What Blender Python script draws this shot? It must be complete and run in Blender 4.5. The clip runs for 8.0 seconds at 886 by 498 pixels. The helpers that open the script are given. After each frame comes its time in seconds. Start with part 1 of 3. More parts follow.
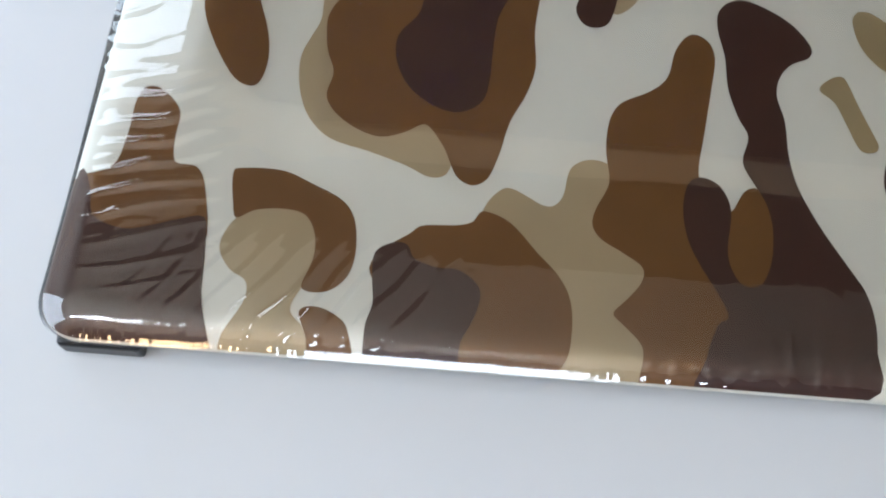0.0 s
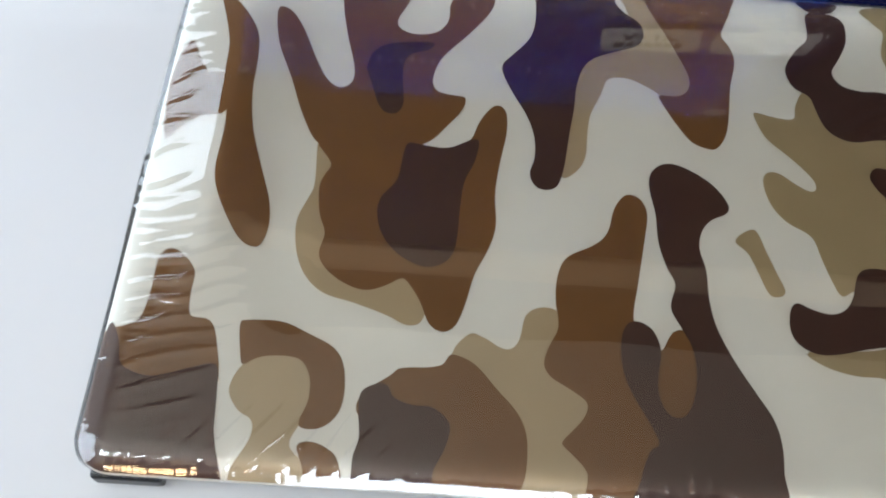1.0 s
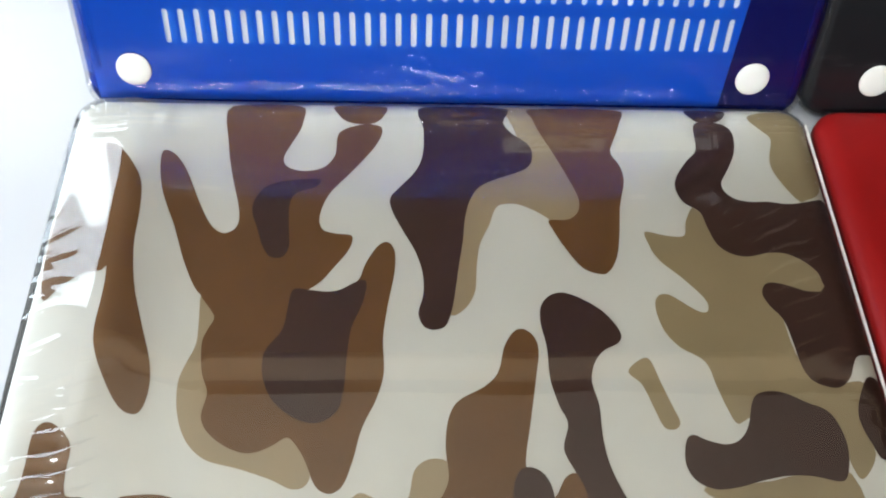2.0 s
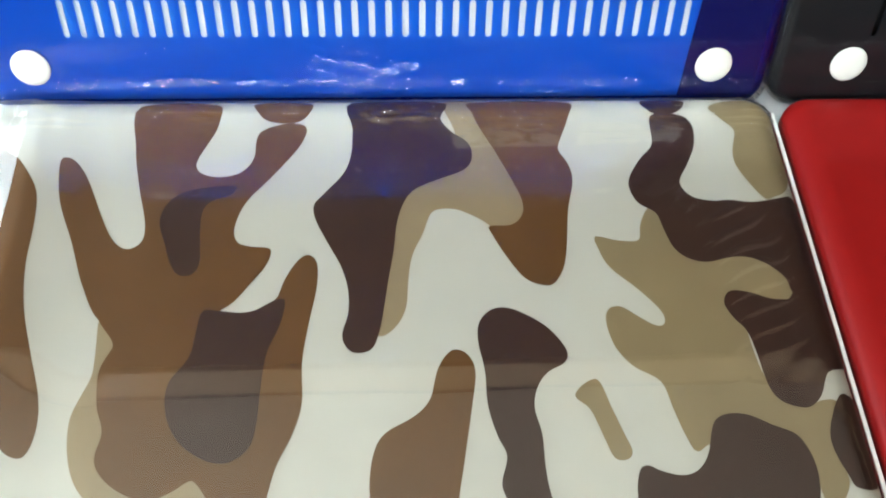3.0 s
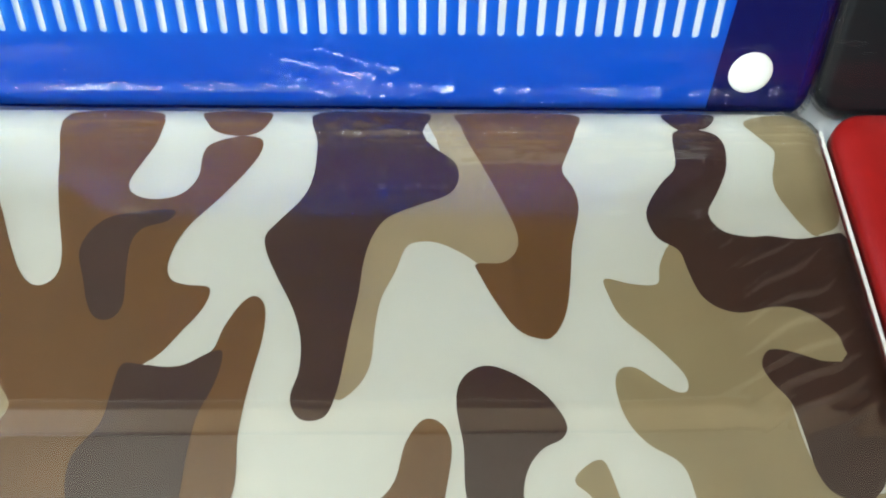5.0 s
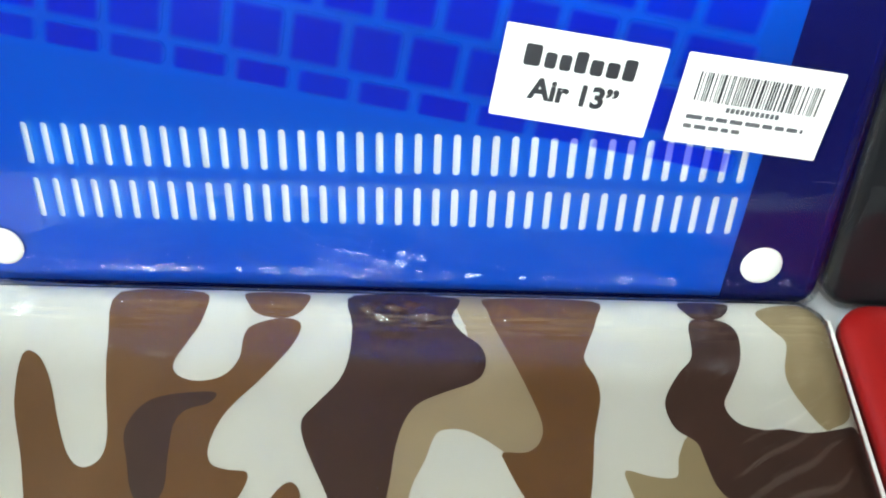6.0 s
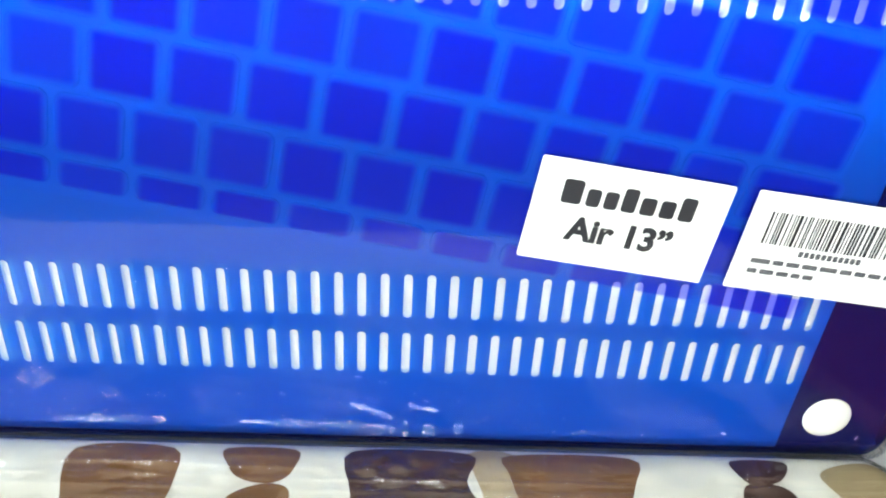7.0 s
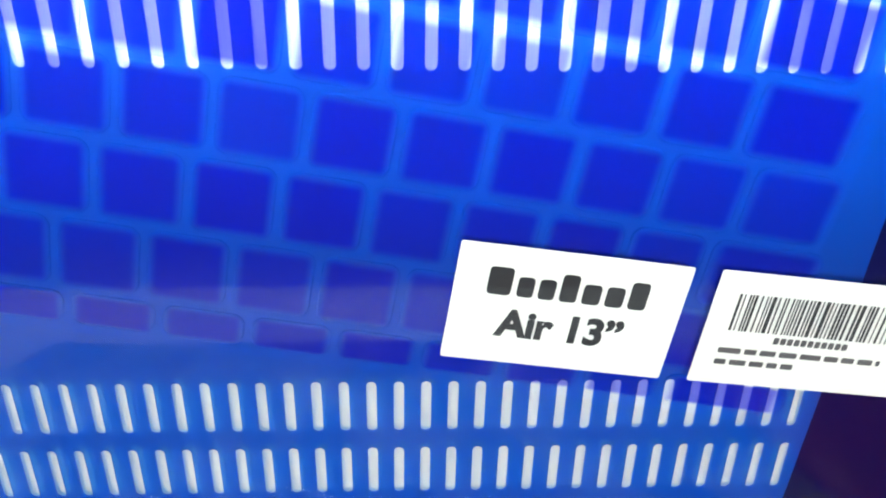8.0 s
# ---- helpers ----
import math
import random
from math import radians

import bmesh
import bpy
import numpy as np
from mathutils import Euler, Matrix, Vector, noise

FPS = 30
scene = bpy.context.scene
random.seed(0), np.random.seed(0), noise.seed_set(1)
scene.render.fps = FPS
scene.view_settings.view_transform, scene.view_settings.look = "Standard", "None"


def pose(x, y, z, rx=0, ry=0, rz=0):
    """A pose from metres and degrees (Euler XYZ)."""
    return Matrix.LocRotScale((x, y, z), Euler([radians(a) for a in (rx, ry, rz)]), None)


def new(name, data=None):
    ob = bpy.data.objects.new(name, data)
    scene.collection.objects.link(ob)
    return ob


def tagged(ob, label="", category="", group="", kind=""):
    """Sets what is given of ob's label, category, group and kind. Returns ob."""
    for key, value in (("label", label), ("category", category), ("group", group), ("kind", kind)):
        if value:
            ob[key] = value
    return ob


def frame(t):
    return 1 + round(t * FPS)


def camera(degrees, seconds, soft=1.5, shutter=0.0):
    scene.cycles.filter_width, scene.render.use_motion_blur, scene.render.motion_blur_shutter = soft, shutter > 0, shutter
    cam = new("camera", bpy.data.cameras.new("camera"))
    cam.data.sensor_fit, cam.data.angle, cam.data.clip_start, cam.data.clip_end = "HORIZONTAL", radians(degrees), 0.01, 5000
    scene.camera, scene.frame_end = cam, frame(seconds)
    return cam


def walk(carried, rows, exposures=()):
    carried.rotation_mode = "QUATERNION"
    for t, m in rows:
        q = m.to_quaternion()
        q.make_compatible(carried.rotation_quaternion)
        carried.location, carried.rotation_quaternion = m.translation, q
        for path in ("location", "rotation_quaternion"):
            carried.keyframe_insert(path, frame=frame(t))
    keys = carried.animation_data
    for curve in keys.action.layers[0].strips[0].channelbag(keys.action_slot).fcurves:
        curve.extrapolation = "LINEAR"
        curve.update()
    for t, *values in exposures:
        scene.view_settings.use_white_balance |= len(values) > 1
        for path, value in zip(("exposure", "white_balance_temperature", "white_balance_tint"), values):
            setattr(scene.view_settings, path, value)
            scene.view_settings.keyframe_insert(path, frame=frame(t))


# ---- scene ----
cam = camera(54.0, 8.0, soft=2.0)
# seconds, place in metres, turn in degrees
ROWS = [
    (0.0, 0.1084, -0.0675, 0.2412, 24.33, -2.49, 3.92),
    (0.5, 0.1023, -0.0813, 0.2758, 25.86, -1.88, 5.34),
    (1.0, 0.1100, -0.0639, 0.2963, 28.53, -2.97, 2.86),
    (1.5, 0.1193, -0.0434, 0.3105, 30.74, -2.83, 1.33),
    (2.0, 0.1433, -0.0273, 0.3117, 31.55, -2.42, -0.99),
    (2.2, 0.1534, -0.0225, 0.3046, 31.14, -2.10, -1.69),
    (3.3, 0.1728, 0.0054, 0.2833, 30.73, -2.24, -2.39),
    (3.5, 0.1779, 0.0109, 0.2782, 30.94, -1.42, -2.07),
    (4.0, 0.1825, 0.0256, 0.2720, 30.25, -1.32, -0.98),
    (4.2, 0.1827, 0.0302, 0.2636, 30.72, -0.91, -0.75),
    (5.3, 0.1844, 0.0397, 0.2454, 31.47, -1.79, -0.84),
    (5.5, 0.1835, 0.0468, 0.2561, 32.75, -1.23, -0.45),
    (6.0, 0.1747, 0.0504, 0.2751, 37.65, -2.11, 0.26),
    (6.5, 0.1673, 0.0775, 0.2865, 37.46, -3.07, 0.55),
    (7.0, 0.1654, 0.1167, 0.2661, 37.41, -3.23, 0.14),
    (7.5, 0.1796, 0.1380, 0.2480, 38.24, -3.25, -1.90),
    (8.0, 0.1873, 0.1511, 0.2475, 39.73, -2.00, -1.78),
]
walk(cam, [(t, pose(x, y, z, rx, ry, rz)) for t, x, y, z, rx, ry, rz in ROWS],
     [(0.0, -0.75, 5900, 8), (1.5, -0.6, 6150, 8), (2.2, -0.3, 6100, 5), (3.5, -0.03, 6000, -2),
      (5.5, 0.0, 5950, -4), (6.5, 0.0, 6100, 0), (7.0, 0.0, 6200, 0), (8.0, -0.4, 6200, 0)])

# ---- sizes (metres; the table top is z = 0) ----
MM = 0.001
CAMO_TOP = 0.0144                 # height of the camouflage cover's face
LEAN_ANGLE = 69.07                # slope of the standing cases
HINGE_Y = 0.2392                  # where the standing faces meet the height of the lying ones
STAND = pose(0, HINGE_Y, CAMO_TOP, LEAN_ANGLE, 0, 0)

# ---- light ----
world = bpy.data.worlds.new("world")
scene.world = world
world.use_nodes = True
world.node_tree.nodes["Background"].inputs[0].default_value = (0.8, 0.9, 1.0, 1)
world.node_tree.nodes["Background"].inputs[1].default_value = 0.15


def daylight(name, width, height, watts, m):
    lamp = new(name, bpy.data.lights.new(name, "AREA"))
    lamp.data.shape, lamp.data.size, lamp.data.size_y = "RECTANGLE", width, height
    lamp.data.energy, lamp.data.color = watts, (0.85, 0.925, 1.0)
    lamp.matrix_basis = m


# sky light in the three shop windows
daylight("window_daylight", 1.6, 1.1, 64, pose(-1.2, -0.2, 0.88, 0, -90, 0))
daylight("corner_daylight", 0.58, 1.15, 22, pose(-0.845, 0.91, 0.625, -90, 0, 0))
daylight("shopfront_daylight", 1.0, 0.5, 50, pose(0.2, -2.25, 1.4, 90, 0, 0))


# ---- materials ----
def mat(name, base, rough=0.4, vary=0.08, scale=60.0, bump=0.0, fine=900.0, spec=0.5, metal=0.0, coat=0.0):
    """A painted or moulded surface: two scales of mottling and a fine relief."""
    m = bpy.data.materials.new(name)
    m.use_nodes = True
    nt = m.node_tree
    b = nt.nodes["Principled BSDF"]
    b.inputs["Roughness"].default_value = rough
    b.inputs["Specular IOR Level"].default_value = spec
    b.inputs["Metallic"].default_value = metal
    b.inputs["Coat Weight"].default_value = coat
    b.inputs["Coat Roughness"].default_value = 0.05
    co = nt.nodes.new("ShaderNodeTexCoord")
    big, small = nt.nodes.new("ShaderNodeTexNoise"), nt.nodes.new("ShaderNodeTexNoise")
    big.inputs["Scale"].default_value, small.inputs["Scale"].default_value = scale, fine
    big.inputs["Detail"].default_value = 4
    add = nt.nodes.new("ShaderNodeMath")
    add.operation = "MULTIPLY_ADD"
    add.inputs[1].default_value = 0.1
    ramp = nt.nodes.new("ShaderNodeValToRGB")
    lo, hi = [c * (1 - vary) for c in base], [min(1, c * (1 + vary)) for c in base]
    ramp.color_ramp.elements[0].color, ramp.color_ramp.elements[1].color = (*lo, 1), (*hi, 1)
    ramp.color_ramp.elements[0].position, ramp.color_ramp.elements[1].position = 0.4, 0.95
    nt.links.new(co.outputs["Object"], big.inputs["Vector"])
    nt.links.new(co.outputs["Object"], small.inputs["Vector"])
    nt.links.new(small.outputs[0], add.inputs[0])
    nt.links.new(big.outputs[0], add.inputs[2])
    nt.links.new(add.outputs[0], ramp.inputs[0])
    nt.links.new(ramp.outputs[0], b.inputs["Base Color"])
    if bump:
        bp = nt.nodes.new("ShaderNodeBump")
        bp.inputs["Strength"].default_value = bump
        bp.inputs["Distance"].default_value = 0.0004
        nt.links.new(small.outputs[0], bp.inputs["Height"])
        nt.links.new(bp.outputs[0], b.inputs["Normal"])
    return m


def film_mat(name, gloss=1.0, base=0.0, rough=0.015):
    """Clear wrapping film: it lets light through and shines by its angle."""
    m = bpy.data.materials.new(name)
    m.use_nodes = True
    nt = m.node_tree
    nt.nodes.clear()
    out, mix = nt.nodes.new("ShaderNodeOutputMaterial"), nt.nodes.new("ShaderNodeMixShader")
    clear, shine = nt.nodes.new("ShaderNodeBsdfTransparent"), nt.nodes.new("ShaderNodeBsdfGlossy")
    clear.inputs[0].default_value = (0.975, 0.975, 0.97, 1)
    shine.inputs["Roughness"].default_value = rough
    fres, gain = nt.nodes.new("ShaderNodeFresnel"), nt.nodes.new("ShaderNodeMath")
    fres.inputs["IOR"].default_value = 1.5
    gain.operation, gain.use_clamp = "MULTIPLY_ADD", True
    gain.inputs[1].default_value, gain.inputs[2].default_value = gloss, base
    nt.links.new(fres.outputs[0], gain.inputs[0])
    nt.links.new(gain.outputs[0], mix.inputs[0])
    nt.links.new(clear.outputs[0], mix.inputs[1])
    nt.links.new(shine.outputs[0], mix.inputs[2])
    nt.links.new(mix.outputs[0], out.inputs[0])
    return m


def tinted_mat(name, through_colour, body, body_share, rough=0.15):
    """Tinted see-through moulded plastic."""
    m = bpy.data.materials.new(name)
    m.use_nodes = True
    nt = m.node_tree
    nt.nodes.clear()
    out, mix, top = nt.nodes.new("ShaderNodeOutputMaterial"), nt.nodes.new("ShaderNodeMixShader"), nt.nodes.new("ShaderNodeMixShader")
    clear, dif, shine = nt.nodes.new("ShaderNodeBsdfTransparent"), nt.nodes.new("ShaderNodeBsdfDiffuse"), nt.nodes.new("ShaderNodeBsdfGlossy")
    clear.inputs[0].default_value, dif.inputs[0].default_value = (*through_colour, 1), (*body, 1)
    shine.inputs["Roughness"].default_value = rough
    mix.inputs[0].default_value = body_share
    fres = nt.nodes.new("ShaderNodeFresnel")
    fres.inputs["IOR"].default_value = 1.45
    nt.links.new(clear.outputs[0], mix.inputs[1])
    nt.links.new(dif.outputs[0], mix.inputs[2])
    nt.links.new(fres.outputs[0], top.inputs[0])
    nt.links.new(mix.outputs[0], top.inputs[1])
    nt.links.new(shine.outputs[0], top.inputs[2])
    nt.links.new(top.outputs[0], out.inputs[0])
    return m


def silicone_mat(name, body, rim):
    """A moulded silicone key: thin and pale along its rim, deeper in the middle, by the key's own extent."""
    m = bpy.data.materials.new(name)
    m.use_nodes = True
    nt = m.node_tree
    b = nt.nodes["Principled BSDF"]
    b.inputs["Roughness"].default_value = 0.6
    co, sep = nt.nodes.new("ShaderNodeTexCoord"), nt.nodes.new("ShaderNodeSeparateXYZ")
    nt.links.new(co.outputs["Generated"], sep.inputs[0])
    sides = []
    for axis in (0, 1):
        off, size, ramp = nt.nodes.new("ShaderNodeMath"), nt.nodes.new("ShaderNodeMath"), nt.nodes.new("ShaderNodeMapRange")
        off.operation, size.operation, ramp.interpolation_type = "SUBTRACT", "ABSOLUTE", "SMOOTHSTEP"
        off.inputs[1].default_value = 0.5
        ramp.inputs["From Min"].default_value, ramp.inputs["From Max"].default_value = 0.5, 0.36
        nt.links.new(sep.outputs[axis], off.inputs[0])
        nt.links.new(off.outputs[0], size.inputs[0])
        nt.links.new(size.outputs[0], ramp.inputs["Value"])
        sides.append(ramp)
    both, vary, mix = (nt.nodes.new(k) for k in ("ShaderNodeMath", "ShaderNodeMath", "ShaderNodeMix"))
    both.operation, vary.operation, vary.use_clamp = "MULTIPLY", "MULTIPLY_ADD", True
    info = nt.nodes.new("ShaderNodeObjectInfo")
    tone = nt.nodes.new("ShaderNodeMapRange")
    tone.inputs["To Min"].default_value, tone.inputs["To Max"].default_value = 0.72, 1.0
    nt.links.new(info.outputs["Random"], tone.inputs["Value"])
    nt.links.new(sides[0].outputs[0], both.inputs[0])
    nt.links.new(sides[1].outputs[0], both.inputs[1])
    nt.links.new(both.outputs[0], vary.inputs[0])
    nt.links.new(tone.outputs[0], vary.inputs[1])
    vary.inputs[2].default_value = 0.02
    mix.data_type = "RGBA"
    mix.inputs[6].default_value, mix.inputs[7].default_value = (*rim, 1), (*body, 1)
    nt.links.new(vary.outputs[0], mix.inputs[0])
    nt.links.new(mix.outputs[2], b.inputs["Base Color"])
    return m


def glow_mat(name, colour, strength):
    m = bpy.data.materials.new(name)
    m.use_nodes = True
    b = m.node_tree.nodes["Principled BSDF"]
    b.inputs["Base Color"].default_value = (0.8, 0.8, 0.8, 1)
    b.inputs["Emission Color"].default_value = (*colour, 1)
    b.inputs["Emission Strength"].default_value = strength
    return m


CREAM = mat("cream_print", (0.79, 0.79, 0.74), 0.4, 0.03)
TAN = mat("tan_print", (0.46, 0.37, 0.235), 0.4, 0.06)
KHAKI = mat("khaki_print", (0.40, 0.32, 0.185), 0.4, 0.06)
BROWN = mat("brown_print", (0.185, 0.083, 0.021), 0.4, 0.08)
DARK = mat("dark_brown_print", (0.055, 0.020, 0.016), 0.4, 0.1)
BLACK = mat("black_plastic", (0.008, 0.009, 0.011), 0.3, 0.15, spec=0.3)
RED = mat("red_plastic", (0.18, 0.002, 0.002), 0.5, 0.06, bump=0.1, spec=0.2)
WHITE_TABLE = mat("white_laminate", (0.46, 0.47, 0.485), 0.45, 0.025, 9.0)
WHITE_RUBBER = mat("white_rubber", (0.74, 0.74, 0.70), 0.55, 0.04)
PAPER = mat("white_paper", (0.82, 0.82, 0.79), 0.6, 0.02)
INK = mat("black_ink", (0.02, 0.02, 0.025), 0.5, 0.1)
GREY_INK = mat("grey_ink", (0.10, 0.10, 0.11), 0.5, 0.1)
BLUE_SHELL = tinted_mat("blue_tinted_plastic", (0.06, 0.315, 0.88), (0.05, 0.05, 0.70), 0.06)
NAVY_BACK = mat("dark_inner_plastic", (0.012, 0.008, 0.04), 0.4, 0.1)
KEY_BLUE = silicone_mat("blue_silicone", (0.07, 0.085, 0.70), (0.72, 0.80, 0.86))
KEY_SHEET = mat("pale_silicone_sheet", (0.85, 0.87, 0.88), 0.6, 0.04, 40.0)
FILM = film_mat("clear_film", 0.9, 0.055)
FILM_STANDING = film_mat("clear_film_standing", 0.4, 0.02)
SHELF_GLASS = film_mat("shelf_glass", 0.0, 0.04)
RAIL = mat("beige_rail_plastic", (0.55, 0.40, 0.24), 0.4, 0.04, 20.0)
WALL = mat("wall_paint", (0.55, 0.50, 0.43), 0.7, 0.04, 3.0)
WOOD = mat("warm_wood", (0.10, 0.055, 0.028), 0.5, 0.25, 4.0)
CEILING = mat("ceiling_paint", (0.85, 0.75, 0.60), 0.8, 0.03, 3.0)
FLOOR = mat("floor_tile", (0.50, 0.44, 0.37), 0.4, 0.1, 5.0)
METAL = mat("lamp_metal", (0.6, 0.6, 0.6), 0.3, 0.05, metal=1.0)
LAMP = glow_mat("lamp_glow", (0.95, 0.97, 1.0), 50.0)
LAMP_WARM = glow_mat("warm_lamp_glow", (1.0, 0.60, 0.25), 40.0)
# for the fill strip added behind the shelf rail
FILL_GLOW = glow_mat("fill_glow", (0.92, 0.96, 1.0), 130.0)


# ---- building helpers ----
def mesh_object(name, bm, material, smooth=False, outward=True):
    me = bpy.data.meshes.new(name)
    if outward:
        bmesh.ops.recalc_face_normals(bm, faces=bm.faces)
    bm.to_mesh(me)
    bm.free()
    if smooth:
        for f in me.polygons:
            f.use_smooth = True
    me.materials.append(material)
    return new(name, me)


def part(name, bm, material, parent, label="", smooth=False, outward=True):
    ob = mesh_object(name, bm, material, smooth, outward)
    ob.parent = parent
    return tagged(ob, label)


def thing(name, m, label, category, group="", kind=""):
    ob = new(name)
    ob.empty_display_size = 0.02
    ob.matrix_basis = m
    return tagged(ob, label, category, group, kind)


def box(x0, y0, z0, x1, y1, z1, bevel=0.0):
    bm = bmesh.new()
    bmesh.ops.create_cube(bm, size=1)
    for v in bm.verts:
        v.co = Vector(((x0 + x1) / 2 + v.co.x * (x1 - x0), (y0 + y1) / 2 + v.co.y * (y1 - y0), (z0 + z1) / 2 + v.co.z * (z1 - z0)))
    if bevel:
        bmesh.ops.bevel(bm, geom=bm.edges[:], offset=bevel, segments=3, affect="EDGES", profile=0.5)
    return bm


def round_rect(x0, y0, x1, y1, r, n=8):
    """Corner-rounded rectangle, anticlockwise."""
    r = max(r, 1e-5)
    out = []
    for cx, cy, a0 in ((x1 - r, y1 - r, 0), (x0 + r, y1 - r, 90), (x0 + r, y0 + r, 180), (x1 - r, y0 + r, 270)):
        for k in range(n + 1):
            a = radians(a0 + 90 * k / n)
            out.append((cx + r * math.cos(a), cy + r * math.sin(a)))
    return out


def ring_solid(rings, cap_first=True, cap_last=True):
    """Skin over closed loops that all have the same number of points."""
    bm = bmesh.new()
    loops = [[bm.verts.new(p) for p in ring] for ring in rings]
    n = len(loops[0])
    for a, b in zip(loops, loops[1:]):
        for k in range(n):
            bm.faces.new((a[k], a[(k + 1) % n], b[(k + 1) % n], b[k]))
    if cap_first:
        bm.faces.new(loops[0])
    if cap_last:
        bm.faces.new(loops[-1])
    return bm


EDGE_STEPS = [k * 90 / 8 for k in range(9)]


def cover_rings(x0, y0, x1, y1, r, top, drop, edge, low):
    """Loops of a moulded cover from its rim at height low up to the flat face at top, over a rounded edge."""
    rings = [[(x, y, low) for x, y in round_rect(x0, y0, x1, y1, r)]]
    for a in EDGE_STEPS:
        d, z = edge * (1 - math.cos(radians(a))), top - drop + drop * math.sin(radians(a))
        rings.append([(x, y, z) for x, y in round_rect(x0 + d, y0 + d, x1 - d, y1 - d, r - d)])
    return rings


def inside_distance(x, y, x0, y0, x1, y1, r):
    """How far a point lies inside a corner-rounded rectangle."""
    qx, qy = abs(x - (x0 + x1) / 2) - (x1 - x0) / 2 + r, abs(y - (y0 + y1) / 2) - (y1 - y0) / 2 + r
    return r - math.hypot(max(qx, 0), max(qy, 0)) - min(max(qx, qy), 0)


def face_height(d, top, drop, edge):
    if d >= edge:
        return top
    u = min(1.0, 1 - max(d, 0) / edge)
    return top - drop * (1 - math.sqrt(1 - u * u))


def smooth_outline(points, steps=4):
    """A closed curve through the given handles."""
    n, out = len(points), []
    for i in range(n):
        p0, p1, p2, p3 = (Vector(points[(i + k) % n]) for k in (-1, 0, 1, 2))
        for k in range(steps):
            t = k / steps
            out.append(0.5 * (2 * p1 + (p2 - p0) * t + (2 * p0 - 5 * p1 + 4 * p2 - p3) * t * t + (3 * p1 - p0 - 3 * p2 + p3) * t ** 3))
    return out


def clip_convex(poly, clip):
    """The part of poly inside an anticlockwise convex outline."""
    for i in range(len(clip)):
        a, b = Vector(clip[i]), Vector(clip[(i + 1) % len(clip)])
        side = [(b - a).cross(p - a) for p in poly]
        out = []
        for k in range(len(poly)):
            p, q, sp, sq = poly[k], poly[(k + 1) % len(poly)], side[k], side[(k + 1) % len(poly)]
            if sp >= 0:
                out.append(p)
            if (sp > 0 > sq) or (sp < 0 < sq):
                out.append(p + (q - p) * (sp / (sp - sq)))
        poly = out
        if not poly:
            break
    return poly


def dome(radius, height, base, n=32, steps=7):
    rings = [[(radius * math.cos(2 * math.pi * k / n), radius * math.sin(2 * math.pi * k / n), base) for k in range(n)]]
    for s in range(1, steps + 1):
        a = radians(88 * s / steps)
        q = radius * math.cos(a) ** 0.7
        rings.append([(q * math.cos(2 * math.pi * k / n), q * math.sin(2 * math.pi * k / n), base + height * math.sin(a)) for k in range(n)])
    return ring_solid(rings)


def shift(bm, x, y, z=0):
    for v in bm.verts:
        v.co += Vector((x, y, z))
    return bm


def film_sheet(x0, y0, x1, y1, r, top, drop, edge, seed, skirt, creases, nx=300, ny=220, pucker=0.0016, slope=0.0):
    """Film stretched over a cover: flat on the face, gathered into fine creases along the edges. creases adds folds of its own."""
    bm = bmesh.new()

    def spread(a, b, n):
        out = []
        for k in range(n + 1):
            t = k / n
            out.append(a + (b - a) * (t - 0.11 * math.sin(2 * math.pi * t)))
        return out

    xs, ys = spread(x0, x1, nx), spread(y0, y1, ny)
    grid = {}
    for i, x in enumerate(xs):
        for j, y in enumerate(ys):
            # pull the square grid's corners into the rounded corners
            px, py = x, y
            d = inside_distance(px, py, x0, y0, x1, y1, r)
            if d < 0:
                cx, cy = (x0 + r if x < (x0 + x1) / 2 else x1 - r), (y0 + r if y < (y0 + y1) / 2 else y1 - r)
                w = Vector((px - cx, py - cy)).normalized() * r
                px, py, d = cx + w.x, cy + w.y, 0
            z = face_height(d, top, drop, edge)
            if slope and py - y0 < slope:
                g = slope - (py - y0)
                z = min(z, face_height(min(d, slope), top, drop, edge)) if d < py - y0 - 1e-5 else face_height(slope, top, drop, edge) - g * (0.56 + 0.12 * g / slope)
                z += 0.00010 * noise.noise(Vector((px * 1300, py * 60, 5))) * min(1.0, g / 0.002)
            dx, dy = min(px - x0, x1 - px), min(py - y0, y1 - py)
            along, near = (px, dy) if dy < dx else (py, dx)
            fade = math.exp(-near / 0.0085) * min(1.0, d / 0.0015) * (1.0 if dy < dx else 0.3)
            if slope and py - y0 < 0.03:
                # drawn smooth over the near edge up to its middle, gathered beyond
                fade *= 0.04 + 0.96 * min(1.0, max(0.0, (px - 0.13) / 0.09))
            ridges = noise.noise(Vector((along * 420, near * 45, seed))) + 0.6 * noise.noise(Vector((along * 1100, near * 130, seed + 7)))
            z += pucker * fade * max(0.0, ridges - 0.05) + 0.00006 * noise.noise(Vector((px * 25, py * 25, seed + 3)))
            z += creases(px, py)
            grid[i, j] = bm.verts.new((px, py, z))
    for i in range(nx):
        for j in range(ny):
            bm.faces.new((grid[i, j], grid[i + 1, j], grid[i + 1, j + 1], grid[i, j + 1]))
    rim = [grid[i, 0] for i in range(nx + 1)] + [grid[nx, j] for j in range(1, ny + 1)] + [grid[i, ny] for i in range(nx - 1, -1, -1)] + [grid[0, j] for j in range(ny - 1, 0, -1)]
    low = [bm.verts.new((v.co.x, v.co.y, skirt)) for v in rim]
    for k in range(len(rim)):
        m = (k + 1) % len(rim)
        bm.faces.new((rim[m], rim[k], low[k], low[m]))
    return bm


# ---- the room ----
def structure(name, bm, material, label, category):
    return tagged(mesh_object(name, bm, material), label, category, "", "structure")


